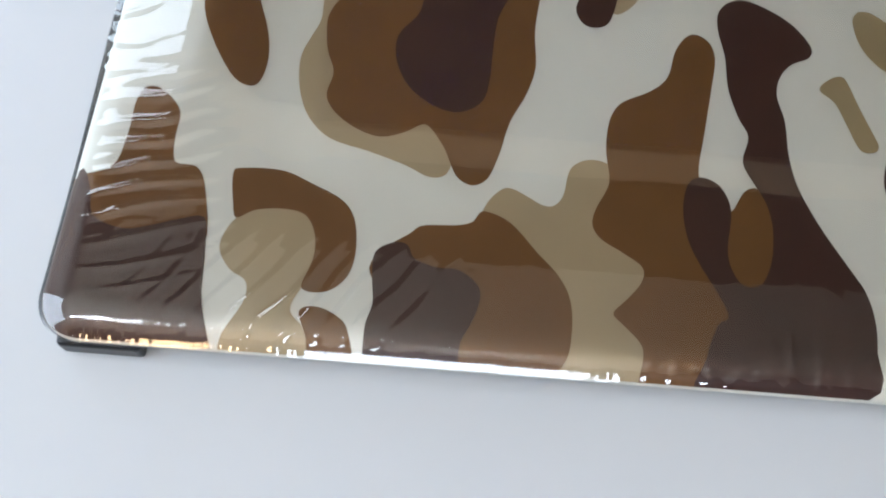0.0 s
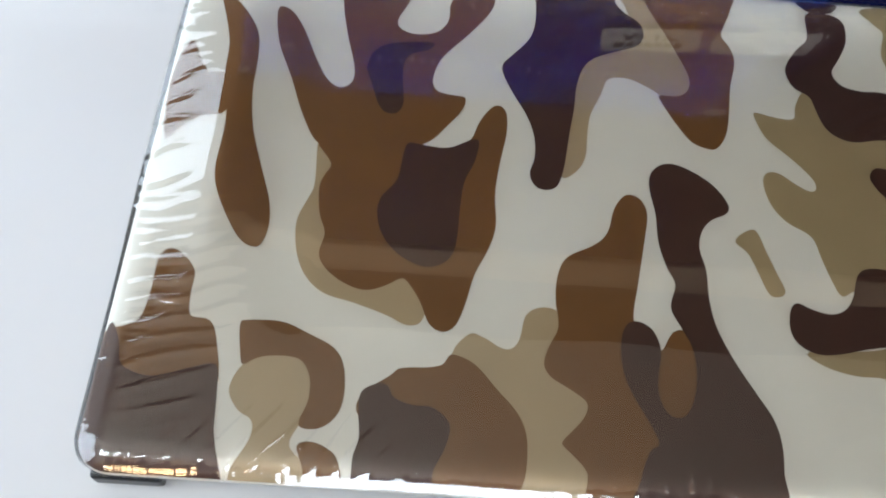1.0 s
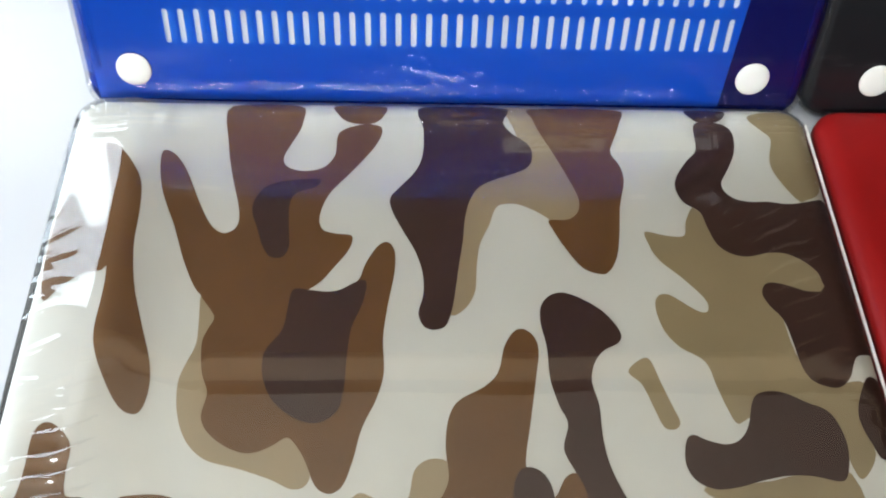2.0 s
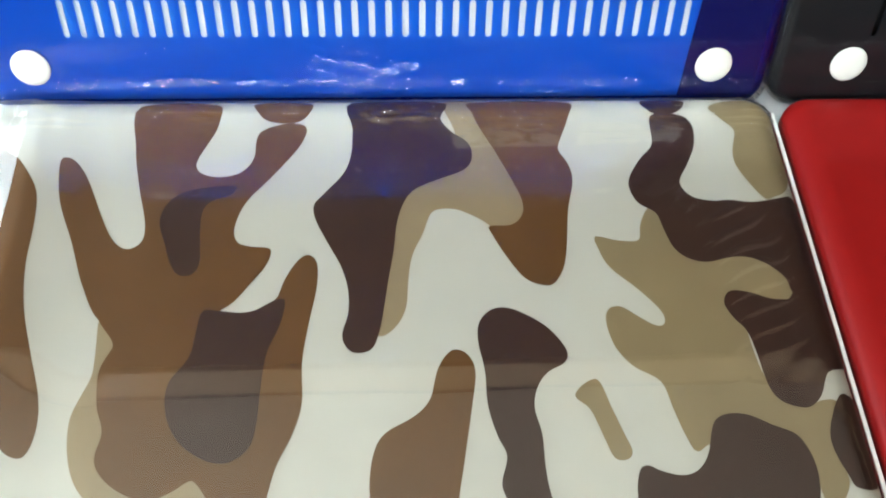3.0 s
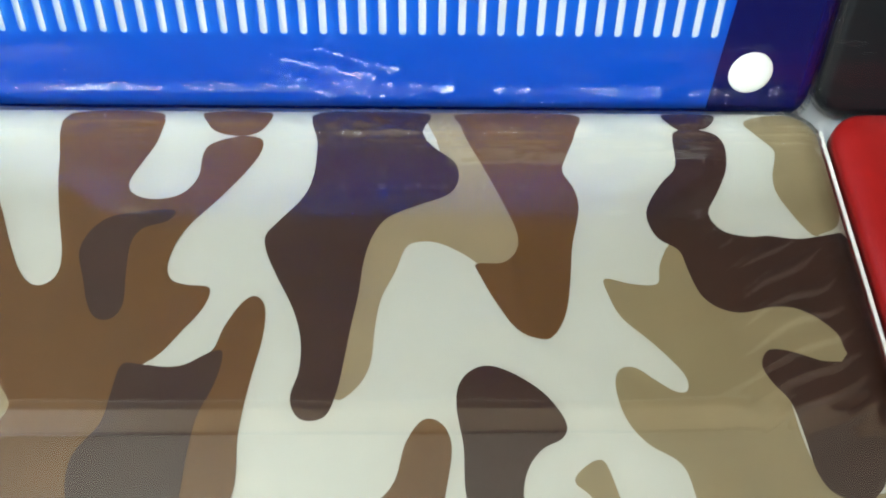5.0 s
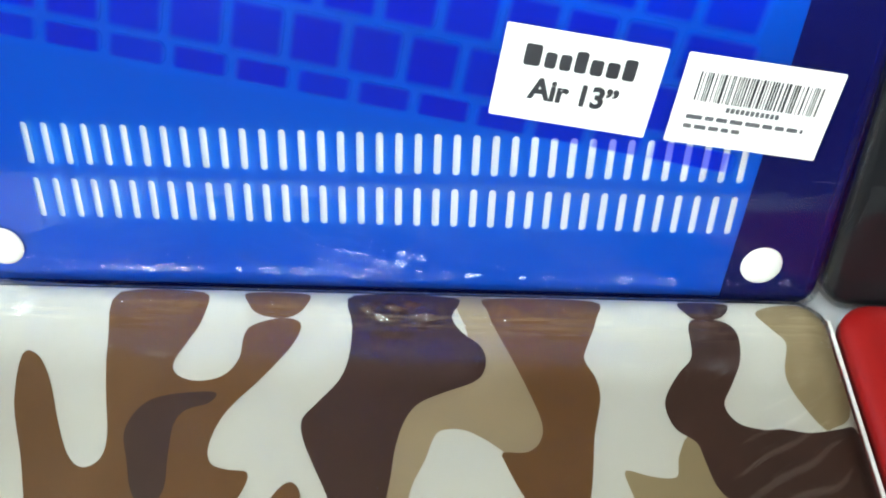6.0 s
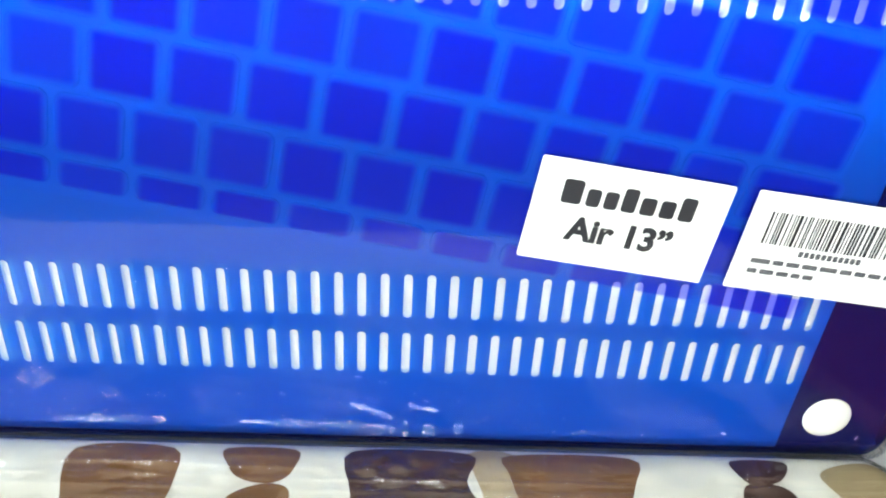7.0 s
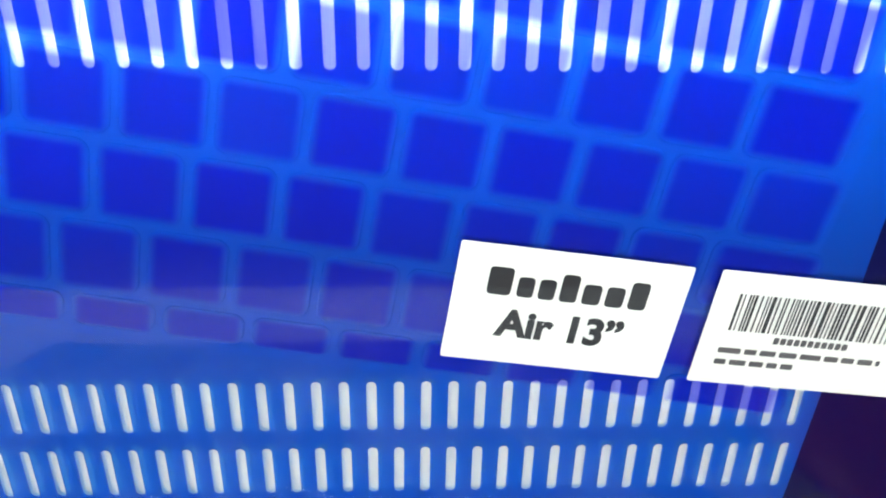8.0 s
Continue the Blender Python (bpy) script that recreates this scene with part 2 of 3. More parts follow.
# unseen floor, pale so its bounce brightens the ceiling
structure("floor", box(-1.25, -2.3, -0.96, 2.7, 0.9, -0.9), FLOOR, "unseen shop floor, pale beige to bounce light to the ceiling", "floor")
structure("ceiling", box(-1.25, -2.3, 1.9, 2.7, 0.9, 2.0), CEILING, "plain pale painted shop ceiling", "ceiling")
# unseen wood wall, dark to dim the light from the right
structure("wall_east", box(2.6, -2.2, -0.9, 2.7, 0.96, 1.9), WOOD, "unseen dark wood wall, added to dim light from the right", "wall")


def wall_with_opening(parts):
    bm = bmesh.new()
    for x0, y0, z0, x1, y1, z1 in parts:
        b = box(x0, y0, z0, x1, y1, z1)
        me = bpy.data.meshes.new("tmp")
        b.to_mesh(me)
        b.free()
        bm.from_mesh(me)
        bpy.data.meshes.remove(me)
    return bm


# two unseen wood walls, dark so the film reflects little
structure("wall_south", wall_with_opening(((-1.15, -2.3, -0.9, 2.6, -2.2, 1.14), (-1.15, -2.3, 1.66, 2.6, -2.2, 1.9), (-1.15, -2.3, 1.14, -0.31, -2.2, 1.66), (0.71, -2.3, 1.14, 2.6, -2.2, 1.66))), WOOD, "unseen warm brown wood wall, kept dark for the film's reflections", "wall")
structure("wall_north", wall_with_opening(((-1.15, 0.86, -0.9, 2.6, 0.96, 0.05), (-1.15, 0.86, 1.22, 2.6, 0.96, 1.9), (-0.54, 0.86, 0.05, 2.6, 0.96, 1.22))), WOOD, "unseen dark wood wall with a corner window, added for dark reflections", "wall")
structure("wall_west", wall_with_opening(((-1.25, -2.2, -0.9, -1.15, 0.96, 0.05), (-1.25, -2.2, 1.7, -1.15, 0.96, 1.9), (-1.25, -2.2, 0.05, -1.15, -0.76, 1.7), (-1.25, 0.36, 0.05, -1.15, 0.96, 1.7))), WALL, "beige painted wall with a wide shop window", "wall")

def downlight(m, radius, glow, label="round recessed white ceiling downlight switched on", group="ceiling downlights"):
    lamp = thing("ceiling_lamp" if group else "wall_lamp", m, label, "lamp", group)
    n = 32
    ringed = []
    for q, z in ((radius, 0.0), (radius + 0.015, 0.0), (radius + 0.012, -0.012), (radius, -0.012)):
        ringed.append([(q * math.cos(2 * math.pi * k / n), q * math.sin(2 * math.pi * k / n), z) for k in range(n)])
    part("rim", ring_solid(ringed + [ringed[0]], False, False), METAL, lamp)
    disc = [[(q * math.cos(2 * math.pi * k / n), q * math.sin(2 * math.pi * k / n), z) for k in range(n)] for q, z in ((radius - 0.001, -0.002), (radius - 0.001, -0.006))]
    part("diffuser", ring_solid(disc), glow, lamp, "glowing white diffuser")
    return lamp


for lamp_x, lamp_y, lamp_r in ((0.1, -1.0, 0.05), (-0.75, -0.55, 0.15), (-0.8, -1.25, 0.15)):
    downlight(pose(lamp_x, lamp_y, 1.9), lamp_r, LAMP)
downlight(pose(-0.72, -2.2, 1.4, 90, 0, 0), 0.2, LAMP_WARM, "round amber wall lamp switched on", "")

# ---- the table and the board behind ----
table = thing("display_table", pose(0.3, 0.1, 0), "plain white laminate display table top", "table")
part("tabletop", box(-1.0, -0.32, -0.03, 1.0, 0.75, 0, 0.003), WHITE_TABLE, table)
for lx in (-0.93, 0.93):
    for ly in (-0.25, 0.68):
        part("leg", box(lx - 0.03, ly - 0.03, -0.9, lx + 0.03, ly + 0.03, -0.0302, 0.003), WHITE_TABLE, table)


def display_board():
    """Sloping rest behind the standing cases, wedge-shaped."""
    bm = bmesh.new()
    s, c = math.sin(radians(LEAN_ANGLE)), math.cos(radians(LEAN_ANGLE))
    y0 = HINGE_Y - CAMO_TOP / math.tan(radians(LEAN_ANGLE)) + 0.0145 / s
    prof = ((y0, 0.0003), (y0 + 0.19 * c, 0.19 * s), (y0 + 0.19 * c + 0.008, 0.19 * s), (y0 + 0.13, 0.0003))
    a, b = [bm.verts.new((0.03, y, z)) for y, z in prof], [bm.verts.new((0.62, y, z)) for y, z in prof]
    for k in range(4):
        m = (k + 1) % 4
        bm.faces.new((a[k], a[m], b[m], b[k]))
    bm.faces.new(a)
    bm.faces.new(b)
    return bm


tagged(mesh_object("display_rest", display_board(), WHITE_TABLE), "white wedge-shaped rest on the table behind the cases", "display stand")

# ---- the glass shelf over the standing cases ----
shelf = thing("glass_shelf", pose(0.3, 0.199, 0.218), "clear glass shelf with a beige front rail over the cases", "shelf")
part("front_rail", box(-0.75, 0.0, 0.0, 0.75, 0.004, 0.036, 0.001), RAIL, shelf, "beige plastic front rail")
# added fill light, brightens the upper part of the blue face
part("fill_strip", box(-0.74, 0.0042, 0.0225, 0.74, 0.0050, 0.0305), FILL_GLOW, shelf, "glowing fill strip added behind the rail")
part("rail_cap", box(-0.75, 0.0002, 0.0362, 0.75, 0.006, 0.042, 0.001), BLACK, shelf, "black rail cap")
pane = part("pane", box(-0.75, 0.0044, 0.012, 0.75, 0.64, 0.020, 0.0015), SHELF_GLASS, shelf, "clear glass pane")
pane.visible_shadow = False
for bracket_x in (-0.7, 0.7):
    part("bracket", box(bracket_x - 0.01, 0.3, -0.02, bracket_x + 0.01, 0.661, 0.0118, 0.002), METAL, shelf, "metal wall bracket")

# ---- the camouflage cover ----
CX0, CY0, CX1, CY1, CR = 0.0006, 0.0016, 0.3246, 0.2335, 0.0125
C_DROP, C_EDGE = 0.0056, 0.0115
camo = thing("laptop_case", pose(0, 0, 0), "desert camouflage laptop case wrapped in clear film, lying flat", "laptop case", "laptop cases on the table")
part("top_cover", ring_solid(cover_rings(CX0, CY0, CX1, CY1, CR, CAMO_TOP, C_DROP, C_EDGE, 0.0083)), CREAM, camo, "cream cover printed with camouflage", True)
part("bottom_cover", ring_solid([[(x, y, z) for x, y in round_rect(-0.0030 + d, 0.0035 + d, CX1 - 0.002 - d, CY1 - 0.002 - d, CR - d)] for d, z in ((0.003, 0.0), (0.001, 0.001), (0, 0.0022), (0.0005, 0.0050), (0.0024, 0.0082))]), BLACK, camo, "black bottom cover", True)
part("corner_clip", box(0.0065, 0.0004, 0.0004, 0.030, 0.006, 0.0084, 0.0015), BLACK, camo, "black corner clip")

PRINTS = {"tan": (TAN, 0.00008), "khaki": (KHAKI, 0.00012), "brown": (BROWN, 0.00018), "dark": (DARK, 0.00026)}
CLIP = round_rect(CX0 + 0.0003, CY0 + 0.0003, CX1 - 0.0003, CY1 - 0.0003, CR - 0.0003)
EDGE_INSETS = [C_EDGE * (1 - math.cos(radians(a))) for a in EDGE_STEPS[1:]]
counter = 0


def patch(colour, handles):
    """One printed camouflage patch, laid over the cover's face and rounded edge. Handles in millimetres."""
    global counter
    counter += 1
    material, lift = PRINTS[colour]
    lift += 0.000004 * (counter % 5)
    outline = clip_convex(smooth_outline([(x * MM, y * MM) for x, y in handles]), CLIP)
    bm = bmesh.new()
    bm.faces.new([bm.verts.new((p.x, p.y, 0)) for p in outline])
    bmesh.ops.triangulate(bm, faces=bm.faces[:])
    xs, ys = [p.x for p in outline], [p.y for p in outline]
    cuts = []
    for d in EDGE_INSETS:
        cuts += [((CX0 + d, 0, 0), (1, 0, 0), xs), ((CX1 - d, 0, 0), (1, 0, 0), xs), ((0, CY0 + d, 0), (0, 1, 0), ys), ((0, CY1 - d, 0), (0, 1, 0), ys)]
    for co, no, span in cuts:
        value = co[0] if no[0] else co[1]
        if min(span) < value < max(span):
            bmesh.ops.bisect_plane(bm, geom=bm.verts[:] + bm.edges[:] + bm.faces[:], dist=1e-7, plane_co=co, plane_no=no)
    for v in bm.verts:
        v.co.z = face_height(inside_distance(v.co.x, v.co.y, CX0, CY0, CX1, CY1, CR), CAMO_TOP, C_DROP, C_EDGE) + lift
    return part(colour + "_patch", bm, material, camo, colour + " printed patch", True)


patch("tan", [(65.9, 134.2), (72.3, 124.7), (81.6, 115.4), (107.6, 93.1), (112.6, 76.5), (111.4, 61.7), (106, 58.5), (98.3, 61.9), (86.6, 65.8), (75, 69), (67.4, 76), (63.2, 86.1), (61.9, 97.7), (64.3, 106.4), (66.5, 113.1), (66.3, 122.3)])
patch("tan", [(187.4, 230.7), (201.9, 230.6), (207.2, 210.9), (215.1, 194.2), (219.1, 180.5), (217.7, 173.5), (212.6, 166.5), (206.3, 167.6), (199, 173), (191.5, 176.9), (185.6, 177.4), (181.2, 175.2), (178.1, 166.6), (174, 157.5), (172.3, 147.4), (171.3, 136), (167.4, 128.6), (161.6, 125.4), (159.5, 136.1), (162.3, 153.5), (165.2, 176.3), (176.4, 192), (190, 198.9), (192.3, 213.4)])
patch("khaki", [(242.3, 164.2), (250.2, 162.4), (258.3, 162.4), (260.3, 169.9), (266.8, 177), (281.4, 160.3), (323.2, 147.5), (320.3, 135.4), (294.1, 134.6), (292.7, 109.9), (300.3, 97.2), (314.6, 98.3), (315.5, 93.8), (311.3, 82.8), (312.9, 70.2), (306.1, 61.3), (303.2, 65.3), (301.2, 76.6), (292.4, 83.1), (271.9, 84.3), (265, 81.6), (262.1, 87.6), (259.7, 96.4), (257.2, 106.1), (248.6, 112), (243.3, 119.5), (241.5, 129.2), (243.4, 134.2), (248, 134.7), (253.9, 130.4), (258.9, 127.2), (262.2, 127.9), (261.8, 132.9), (254.8, 141.8), (246, 150.8), (242.7, 158.8)])
patch("khaki", [(248.9, 58.6), (254.1, 53.3), (264.7, 50.5), (274.7, 50.1), (281.6, 44.8), (291.8, 37.3), (304.5, 47.6), (299, 65.9), (272.9, 60.6)])
patch("khaki", [(297.3, 225.9), (305.5, 230.1), (317.1, 230.6), (323.7, 223.3), (326.9, 210.7), (325.4, 196.2), (320.6, 184.7), (313.8, 180.6), (310.8, 180.2), (306.5, 187), (302.7, 196.3), (302.8, 203.4), (305.6, 213.2), (302.1, 218.7)])
patch("khaki", [(228.4, 103.9), (233.1, 107.3), (236.3, 106.5), (239, 97.5), (242, 88.2), (243.8, 82.4), (241.7, 79.7), (237.7, 80.3), (235, 87.6), (231.8, 96.9), (227.6, 101)])
patch("tan", [(122.2, 49.4), (127.8, 56.8), (132.7, 56), (138.7, 52.6), (142.7, 52.3), (145.7, 56.3), (147.6, 65.1), (152.7, 68.9), (158.9, 68.1), (162.7, 61.9), (161.6, 53.2), (161.5, 47.9), (163.5, 44.9), (171.1, 39.3), (174.8, 35.1), (174.6, 29.9), (170.7, 24.4), (167.6, 19.4), (170.3, 12), (171.6, -0.6), (137.1, -2.7), (138.5, 13.8), (138.3, 23.3), (132.5, 30.7), (122.6, 38)])
patch("tan", [(47.9, 30.9), (50.4, 39.1), (56.4, 43.6), (65.9, 44.8), (75, 41.8), (77.7, 35), (76.8, 26.9), (72.9, 20.5), (70.5, 13.1), (77.5, 6.2), (79.7, -4.5), (55, -5.9), (51.7, 2.7), (57.1, 14.1), (57, 20.8), (51.8, 24.3)])
patch("brown", [(40.7, 201.7), (46, 201.7), (52.6, 192.4), (59.5, 177), (65.3, 166.1), (70.9, 161.8), (75.8, 164.8), (76.1, 172.9), (71.7, 189.7), (68.2, 207.3), (67.5, 229.2), (96.7, 230.3), (98.9, 218.6), (95.6, 209.2), (92.1, 200.1), (94.3, 195.1), (101.4, 193.1), (109.4, 195.3), (113.8, 201.9), (114.2, 211), (116.8, 215.7), (126.4, 218.9), (133.3, 216.8), (131.5, 208.2), (122.4, 194.6), (112.4, 181.6), (108.9, 170.4), (110.4, 164.1), (115.6, 162), (122.4, 161), (121.4, 154.4), (116.2, 146.7), (109.1, 137.9), (96.7, 131.8), (80.2, 128.2), (66.1, 133), (58, 146.6), (51.2, 164.7), (43.4, 183.8)])
patch("brown", [(65.9, 134.2), (79.6, 134.2), (96.3, 137.9), (107.1, 136), (116.7, 135.6), (125.2, 139.9), (128.2, 148), (132.5, 155.8), (136.4, 158.2), (139.6, 154.4), (139.7, 144.2), (137.2, 129.3), (135.7, 115.2), (136.3, 101.6), (133.6, 90.8), (128.9, 80.3), (126, 68.3), (122.9, 59.7), (118.3, 56.9), (113.4, 59.8), (109.5, 68.6), (104.8, 75.5), (101.9, 76.6), (97.3, 73.6), (89.9, 71.1), (82, 73.4), (74.7, 78.9), (71.7, 85), (72.9, 93.4), (69.9, 101.9), (68.5, 113.1), (69.9, 118.8), (71.7, 124.7)])
patch("brown", [(16.2, 206.7), (22.3, 205.4), (29.5, 196.6), (34.6, 186.6), (36.2, 172.7), (36.5, 156.7), (39.4, 139.1), (44.8, 122.4), (50.4, 106.5), (52, 95.7), (50.5, 87.2), (46.8, 85.7), (41.4, 89.4), (34.6, 100.1), (29.6, 111), (27.9, 120.1), (28.3, 134.3), (27.6, 146.5), (24, 164.6), (23.2, 180.8), (19.6, 195)])
patch("brown", [(7.5, 181.4), (12.6, 172.7), (17.9, 164.8), (24.4, 164.8), (27.5, 146.3), (19.2, 142.7), (12.4, 137.4), (5.7, 132), (1.8, 162.7)])
patch("brown", [(17.8, 82.6), (23.2, 80.7), (28.6, 74.2), (28.8, 65.2), (30.3, 57), (36.9, 55.7), (40.7, 48.8), (43.3, 30.6), (28.3, 29.5), (6.2, 28.1), (-0.5, 48), (12, 53.1), (14.6, 64.2), (14.7, 77.7)])
patch("brown", [(200.4, 230.6), (238, 230.6), (238.3, 220.8), (234.5, 210.9), (232.7, 204.7), (235.9, 197.6), (236.7, 189.5), (233.4, 176.1), (231.3, 161.2), (228.9, 151.1), (224.7, 144.6), (220.2, 144.1), (214.2, 147.2), (208.4, 156.2), (203.9, 165.5), (203.1, 169.4), (211, 169.8), (215.5, 173.9), (216.3, 180.5), (213, 190.7), (207.8, 203.6), (202.3, 215.8), (199.8, 223.4)])
patch("brown", [(113.1, 230.7), (134, 230.7), (134, 223.5), (129.9, 219.6), (123.9, 218.9), (117.8, 220.5), (114.4, 224)])
patch("brown", [(186.5, 119.3), (191.8, 117.9), (194.3, 111.2), (192.4, 98.7), (189.2, 81.8), (186.6, 65.8), (192, 59.6), (195.7, 55.2), (200.3, 62.4), (205.3, 62.7), (209.3, 50.2), (207.9, 35.7), (199.3, 25.3), (191.2, 19), (188.7, 9.5), (186.3, 0.3), (168.9, -0.7), (168.3, 10.1), (163.8, 15.8), (160.1, 19.8), (163.4, 23.9), (168, 29.5), (168.7, 34.6), (163.3, 38.7), (156.6, 42.8), (154.2, 47.4), (155.6, 53.2), (159.4, 61.7), (158.5, 72.6), (159.6, 83.1), (163.4, 90.4), (173, 95.9), (178.6, 101.9), (181.6, 112.7)])
patch("brown", [(90.8, 27.9), (94.1, 34), (101.3, 39.5), (104.9, 42.5), (114.5, 43.4), (119.3, 45), (122.2, 48.7), (130.1, 45.7), (138.1, 37), (144.9, 29.5), (148.2, 21.9), (148.4, 12.5), (147, 5.1), (142.5, 1.1), (135.3, -4.6), (96.1, -7), (93, 5.3), (93.5, 20.3)])
patch("brown", [(47.9, 54.6), (50.5, 56.6), (62.3, 56.8), (71.7, 53.1), (81, 48.5), (85.1, 42.6), (86.5, 33.5), (85.4, 25.6), (81.2, 20.5), (75.8, 19.1), (72.5, 20.9), (74.7, 28.8), (74.3, 36.7), (71, 42.6), (65, 44.2), (56.4, 43.2), (51.2, 40.2), (49.4, 45.2)])
patch("brown", [(72.9, 13.3), (77.3, 15), (83, 13), (86.9, 8.7), (89, -3.9), (77.9, -4.6), (75.6, 6.1)])
patch("dark", [(91, 187.2), (100.2, 188.8), (108.2, 188.8), (106.4, 184.9), (99.3, 182.1), (96.4, 176.7), (96.7, 166), (97.6, 155.8), (95.2, 150.8), (90.4, 150.9), (87, 155.8), (84.3, 164), (81.4, 172.4), (82.1, 178.8), (85.7, 184.4)])
patch("dark", [(100.7, 136.2), (107.1, 136), (116.7, 135.4), (125.2, 139.9), (128.8, 139.6), (127.6, 130.5), (123.7, 119.9), (122.5, 108.4), (121.9, 95.2), (119.9, 86.7), (113.2, 82.1), (105.2, 83.7), (96.9, 90), (92.1, 99.6), (91.9, 109.7), (97.7, 118.7), (99.1, 128.1)])
patch("dark", [(2.4, 52.4), (7.7, 46.4), (10.6, 37.4), (19.9, 34), (27.2, 35.5), (34.3, 38), (42, 39.5), (44, 30.7), (45.3, 17.1), (47.5, -8.1), (4.9, -10.7), (-3.6, 8.3), (-1.1, 27.5)])
patch("dark", [(151.5, 230.7), (187.4, 230.7), (186.7, 220.9), (190.3, 214.6), (197.1, 208.5), (198.3, 201.3), (194.8, 195.3), (184.1, 190.7), (175.5, 186.3), (170.9, 179.6), (168.3, 169.9), (167.2, 159.4), (165.2, 147.4), (163.8, 137.8), (162.3, 128.7), (160, 121.5), (156.8, 119.2), (152.6, 119.4), (149.9, 122.4), (149.1, 126.9), (151, 134.2), (150.8, 143.7), (148, 153.5), (142.8, 163.7), (138.4, 173.2), (137.6, 179.8), (141.4, 185.2), (148.4, 194.3), (151.2, 203.7), (151.6, 215.9)])
patch("dark", [(270.1, 230.6), (287.2, 230.6), (284.6, 223.8), (277.1, 222), (272.3, 223.8)])
patch("dark", [(271.8, 220.3), (277.2, 222.6), (285.2, 221.3), (288.8, 216.2), (287.6, 205.9), (282.9, 196.3), (278.6, 188.2), (282.2, 181.5), (290.6, 179.4), (296.3, 179.8), (305.7, 178.6), (315.6, 180.2), (322.7, 181.2), (326.3, 169.2), (325.6, 152.6), (314.4, 136.9), (311.1, 139.8), (310.1, 145.1), (305.1, 150.7), (298.5, 154.1), (291.2, 154.2), (282.6, 152.4), (275.6, 154.2), (270.9, 159), (268.5, 167.4), (266.8, 174.3), (260.8, 178.8), (258.3, 186), (259.8, 192.2), (265.2, 200.3), (270.7, 207.1)])
patch("dark", [(309.2, 136.6), (316.2, 144.6), (326.7, 156.6), (327.2, 125.6), (324.8, 111.4), (316.2, 108.1), (311.5, 99.8), (306.3, 95.7), (300.7, 96.3), (296.1, 99.1), (293.7, 104.9), (292.7, 115.2), (291.1, 124.1), (287.1, 130), (285.2, 135.6), (288.4, 140.3), (295.4, 139.5), (302.8, 136.8), (308.5, 136.4)])
patch("dark", [(277.1, 94), (284.4, 93.6), (292, 89.9), (299.5, 86.2), (302.8, 78.7), (303, 70.3), (300.4, 62.3), (296.7, 60.3), (289.1, 62.1), (280.1, 62.5), (270.8, 61), (260.3, 58.4), (252.2, 57.8), (245.9, 61), (243.3, 67), (244.8, 75.1), (247.8, 77.5), (252.6, 75.4), (259.4, 73.9), (264.9, 76), (268.7, 81.2), (272.2, 90.8)])
patch("dark", [(319.6, 100.5), (312.7, 91.6), (310.3, 82.8), (312.7, 73.4), (315.3, 68.1), (324.2, 70.1), (328.8, 91.5)])
patch("dark", [(196.4, 129), (200.1, 133.9), (205.9, 135.4), (213.6, 132.3), (221.3, 126.4), (226.3, 118.4), (225, 113.7), (219.3, 110.7), (215, 105.4), (213.2, 97.9), (214.9, 88.5), (214.9, 76.8), (216.5, 65.7), (221.6, 53.1), (228.2, 41.1), (232.9, 32.5), (234.5, 23.7), (233.8, 14.2), (230.6, 1.1), (186.2, -1.5), (185.9, 9.3), (189.4, 18.9), (192.5, 23), (183.8, 40.2), (181.4, 50.3), (181.8, 58.9), (184.1, 64.5), (188.3, 65.9), (193.2, 62.9), (195.7, 55.2), (193.8, 42.9), (194.7, 35.8), (197.9, 31.5), (202.8, 32.3), (206.4, 39.7), (207.7, 50.1), (206.5, 58.5), (203.5, 64.8), (200.4, 72.4), (202.8, 81.7), (200.2, 88.5), (197.7, 99.1), (197.5, 111.4), (195.9, 121.7)])
patch("dark", [(92, 24.7), (92, 32.8), (97.2, 36.4), (101.1, 35.8), (103.3, 31.9), (109.9, 29.6), (116.4, 29.3), (122.4, 24), (121.5, 16.2), (117.9, 8.2), (115.1, -1.3), (94.1, -3.4), (91.3, 9.2), (92.8, 17)])


